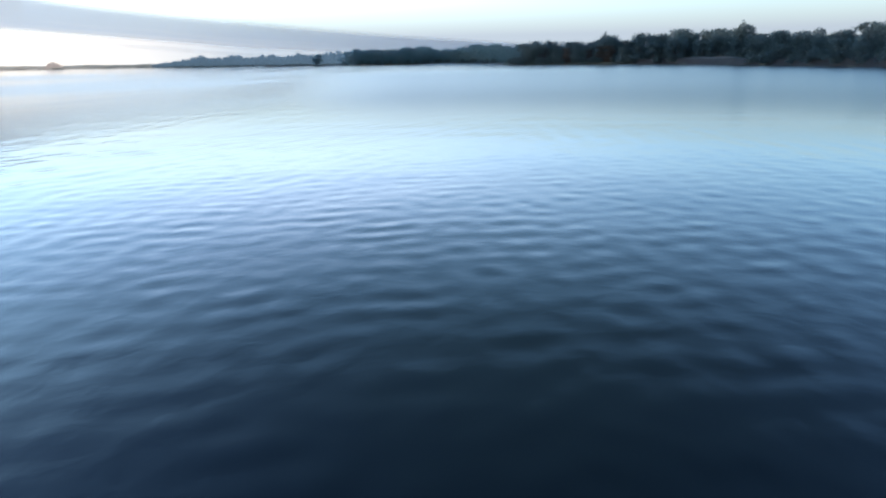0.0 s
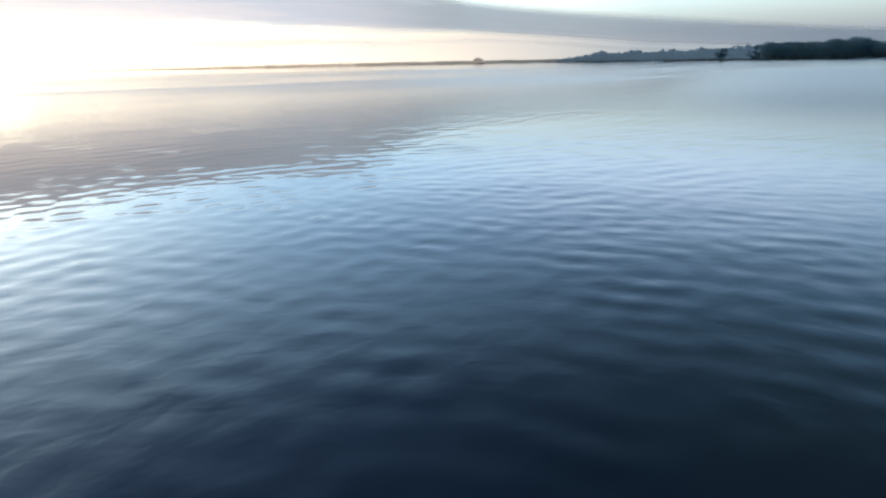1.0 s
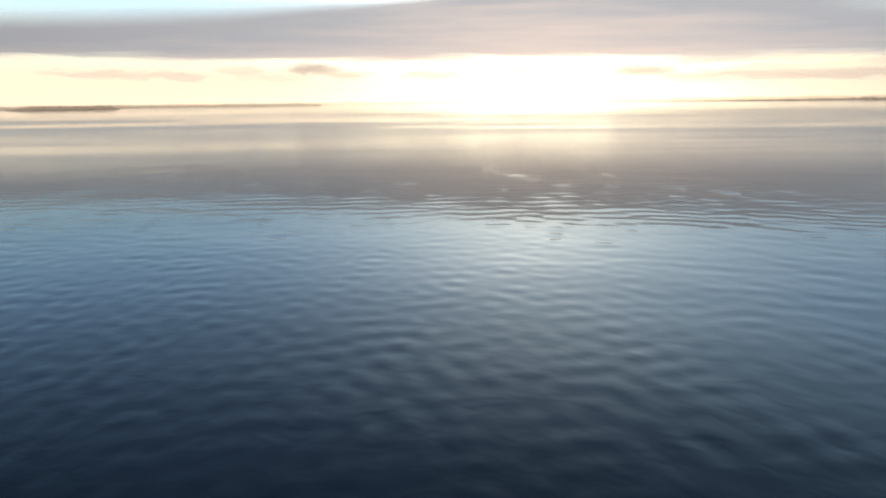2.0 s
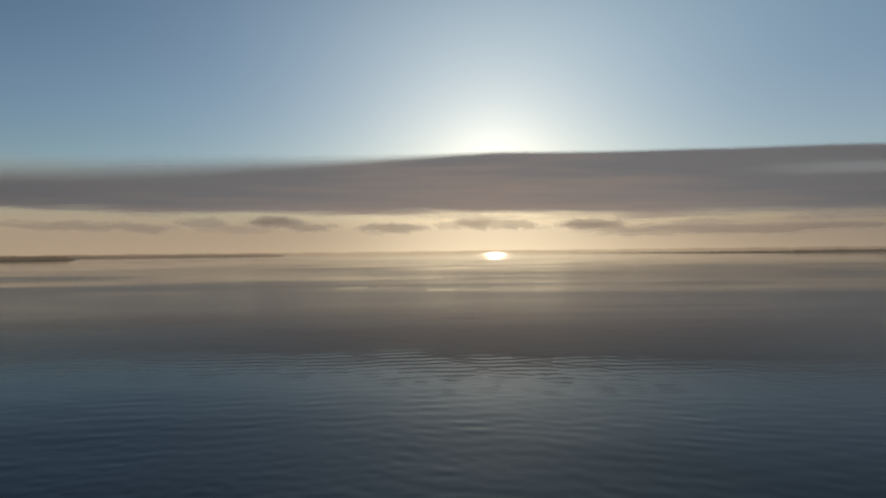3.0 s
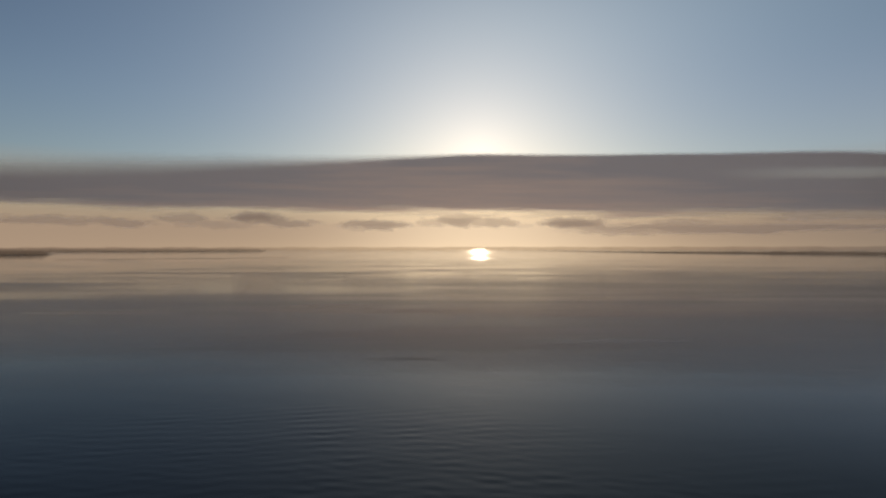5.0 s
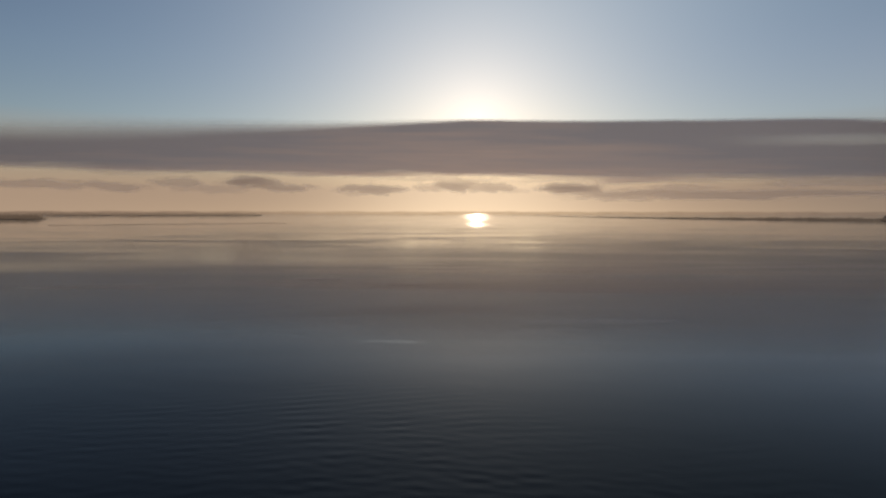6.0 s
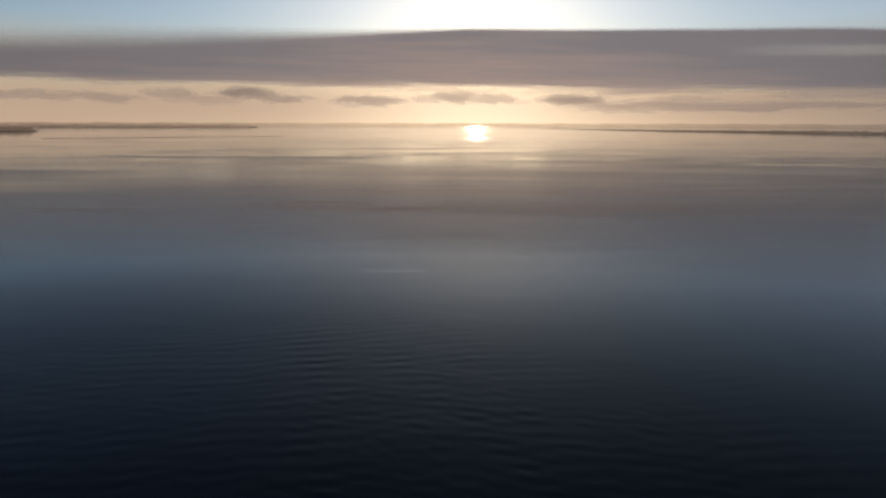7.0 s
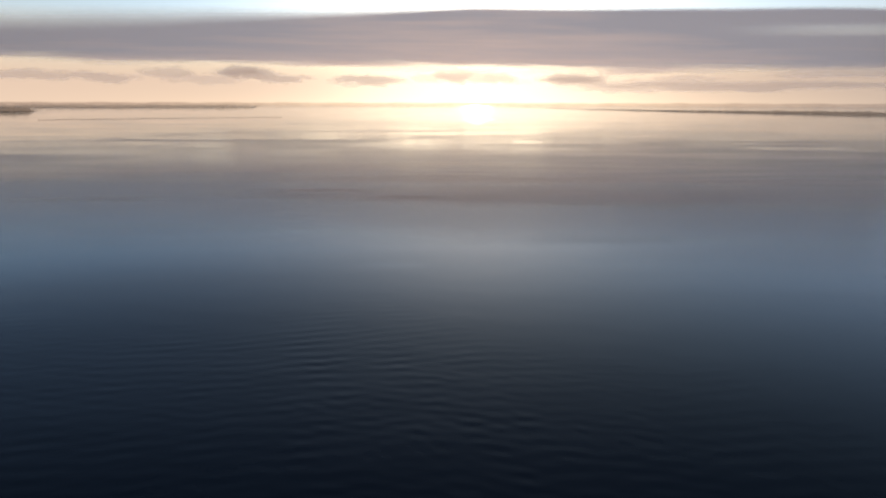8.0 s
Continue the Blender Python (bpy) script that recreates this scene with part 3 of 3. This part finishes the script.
while az < 115:
    d0 = between(SHORE, az)
    bank = 97.5 < az < 102.6
    for row, back_off in enumerate((34, 52, 70) if bank else (9, 22, 42)):
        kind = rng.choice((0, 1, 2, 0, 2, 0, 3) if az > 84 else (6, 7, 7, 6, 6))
        if 86 < az < 93 and row == 0 and rng.random() < 0.45:
            kind = 4
        d = d0 + back_off + rng.uniform(-4, 5)
        there = az + rng.uniform(-0.3, 0.3)
        tall = 3.2 + d * math.tan(radians(between(CANOPY, there)))
        tall *= (rng.uniform(0.6, 0.85), rng.uniform(0.85, 1.03), rng.uniform(0.95, 1.14))[row]
        SPOTS.append((kind, there, d, tall / 16))
    if not bank:
        for k in range(1 + (row % 2)):
            SPOTS.append((5, az + rng.uniform(-0.5, 0.5), d0 + rng.uniform(3, 7), rng.uniform(0.6, 1.1)))
    az += math.degrees(7.0 / d0) * rng.uniform(0.8, 1.25)
SPOTS += [(6, 66.8, 838, 0.85), (8, 91.6, 452, 1.22), (8, 94.45, 424, 1.1), (8, 102.15, 352, 1.22), (1, 102.4, 356, 1.1)]
used = set()
for kind, az, d, s in SPOTS:
    p = polar(az, d, 0.6)
    m = Matrix.Translation(p) @ Matrix.Rotation(rng.uniform(0, 6.283), 4, "Z")
    if kind in used:
        ob = copy_thing(KINDS[kind], m)
    else:
        used.add(kind)
        ob = KINDS[kind]
        ob.matrix_basis = m
    ob.scale = (s * rng.uniform(1.0, 1.4), s * rng.uniform(1.0, 1.4), s)


def woods(name, shore, az0, az1, inland, gap, height, seed, label, material=FAR_LEAF, rows=2, wavy=1.0, taper=0.5, start=0.3, close=1.2):
    """A far wood: hundreds of uneven crowns in one mesh."""
    rng = random.Random(seed)
    verts, faces = [], []
    for row in range(rows):
        az = az0
        while az < az1:
            d = between(shore, az) + inland + row * 14 + rng.uniform(-5, 5)
            swell = 0.85 + wavy * (0.22 * math.sin(az * 2.3 + seed) + 0.12 * math.sin(az * 9.1))
            h = height * swell * rng.uniform(0.75, 1.15) * min(1.0, start + (az - az0) * taper, 0.3 + (az1 - az) * close)
            c = polar(az, d)
            for i in range(34):
                q = Vector((rng.gauss(0, 1), rng.gauss(0, 1), rng.gauss(0, 1))).normalized()
                p = c + Vector((q.x * h * 0.34, q.y * h * 0.34, h * 0.55 + q.z * h * 0.45))
                s = h * rng.uniform(0.10, 0.2)
                t1 = Vector((rng.gauss(0, 1), rng.gauss(0, 1), rng.gauss(0, 0.5))).normalized()
                t2 = t1.cross(q).normalized()
                o = len(verts)
                verts += [p - t1 * s, p - t2 * s * 0.8, p + t1 * s, p + t2 * s * 0.8]
                faces.append((o, o + 1, o + 2, o + 3))
            az += math.degrees(gap / d) * rng.uniform(0.7, 1.3)
    ob = new(name, mesh_from(name, verts, faces, material))
    return tagged(ob, label, "woods", kind="stuff")


woods("backdrop_woods", SHORE, 53.6, 70.5, 14, 4, 19, 2, "blue-green hazy wood along the farther shore", BLUE_HAZE_WOOD, 4, 0.3, 0.2)
woods("backdrop_tree_line", SHORE, 8, 54, 8, 3.0, 7.5, 5, "low dark line of trees on a distant shore", LOW_HAZE_WOOD, 2, 0.25, 0.035, 0.12, 0.04)
woods("backdrop_grove", SHORE, 46.1, 47.4, 10, 4, 15, 31, "small hazy reddish grove on the low distant shore", RUSSET_HAZE_WOOD, 3, 0.2, 1.6)
woods("wood_behind", [(69, 900), (81, 740), (85, 600), (97, 490), (103, 400), (114, 320)], 69.5, 114, 0, 4.5, 12, 8, "green wood behind the shore trees", LEAF, 4)

build_land("sand_bank", SHORE, 96.6, 103.2, 0.12, [(8, 2.5), (12, 2.8), (20, 3.1), (30, 3.4), (60, 3.6)], SAND, "pale sandy bank above the dark waterline", 11, 0.10, 0.4, 1.6)
build_land("pale_strip", [(75, 725), (86, 452)], 75.5, 84.6, 0.15, [(-16, -0.25), (-9, 0.3), (-4, 0.75), (2, 0.95), (8, 0.6)], PALE_STRIP, "narrow pale strip below the shore trees", 17, 0.2, 0.4, 1.2)
build_land("mud_bank", SHORE, 94, 116, 0.15, [(-2, -0.3), (1, 0.8), (4, 2.2), (7, 2.7), (9, 2.8), (16, 1.6)], MUD, "dark eroded mud bank at the waterline", 5, 0.12, 0.4)
HILL = [(96, 1900), (135, 1700)]
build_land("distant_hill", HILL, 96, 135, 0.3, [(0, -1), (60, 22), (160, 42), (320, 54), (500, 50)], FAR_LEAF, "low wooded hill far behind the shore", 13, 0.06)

# island and the spits across the lake
ISLE = [(-60, 1720), (-31.4, 1680)]
build_land("island_ground", ISLE, -39.3, -31.5, 0.25, [(-8, -0.4), (0, 0.3), (30, 1.2), (80, 0.4), (100, -0.6)], LOW_SHORE, "low dark island shore", 4)
woods("backdrop_island_wood", ISLE, -39.0, -31.7, 12, 3.0, 10.5, 9, "dark wood covering a low island", LOW_HAZE_WOOD, 4, 0.12)
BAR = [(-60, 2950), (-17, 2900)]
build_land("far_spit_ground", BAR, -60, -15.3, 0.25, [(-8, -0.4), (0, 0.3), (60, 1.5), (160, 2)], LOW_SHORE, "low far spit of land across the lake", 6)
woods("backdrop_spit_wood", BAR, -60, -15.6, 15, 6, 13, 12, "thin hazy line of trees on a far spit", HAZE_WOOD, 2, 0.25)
# added bar standing in for a dark streak of ruffled water
STREAK_BAR = [(-31, 930), (-12, 985)]
build_land("streak_bar", STREAK_BAR, -31, -12.5, 0.2, [(-4, -0.3), (0, 0.08), (8, 0.2), (20, 0.12), (26, -0.3)], LOW_SHORE, "low bar standing in for a dark streak on the water", 15, 0.3)
SPIT = [(62, 860), (70, 800)]
build_land("near_spit", SPIT, 62.4, 69.4, 0.1, [(-3, -0.3), (0, 0.2), (6, 1.2), (20, 1.0), (40, -0.4)], MUD, "low dark muddy spit in front of the woods", 7)


# ---- the cloud bank ----
def build_cloud():
    """A low flat layer of stratus: its near edge stands highest over the eye, its far edge lowest."""
    cx, cy, eye = 22.5, 0.0, 17.0
    base = [(-80, 3.4), (-42, 3.35), (-19, 3.4), (3, 3.1), (20, 2.8), (35, 2.45), (45, 2.15), (54, 1.5), (60, 0.95), (67, 0.5), (75, 0.2), (100, 0.0)]
    top = [(-80, 4.6), (-42, 6.3), (-35, 7.0), (-27, 7.7), (-19, 8.1), (3, 8.35), (20, 7.85), (30, 7.35), (35, 7.0), (39, 6.4), (43, 5.4), (48, 4.6), (55, 3.75), (64, 2.85), (73, 1.9), (85, 1.0), (100, 0.6)]
    near_edge = [(-80, 800), (0, 660), (35, 680), (45, 1900), (100, 1900)]
    levels = [-0.5 + 1.7 * j / 16 for j in range(17)]
    verts, faces, coords, normals = [], [], [], []
    span = [(-80 + i * 1.0) for i in range(181)]
    for az in span:
        b, t = between(base, az), between(top, az)
        for v in levels:
            el = radians(b + (t - b) * v)
            share = max(0.0, min(1.0, v))
            away = 1 / ((1 - share) / 1900 + share / between(near_edge, az))
            p = polar(az, away)
            verts.append((cx + p.x, cy + p.y, math.tan(el) * away + eye))
            normals.append(polar(az, -1.0))
            coords.append((az / 10, v))
    m = len(levels)
    for i in range(len(span) - 1):
        for j in range(m - 1):
            o = i * m + j
            faces.append((o, o + m, o + m + 1, o + 1))
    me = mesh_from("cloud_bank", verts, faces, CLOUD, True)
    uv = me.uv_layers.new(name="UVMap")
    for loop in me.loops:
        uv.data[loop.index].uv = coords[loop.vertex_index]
    # vapour scatters light that comes along the layer as well as across it
    # normals turned level so the flat sheet takes backlight like an upright wall
    me.normals_split_custom_set_from_vertices(normals)
    return tagged(new("backdrop_cloud", me), "long grey-mauve bank of low cloud hiding the sun", "cloud", kind="structure")


build_cloud()
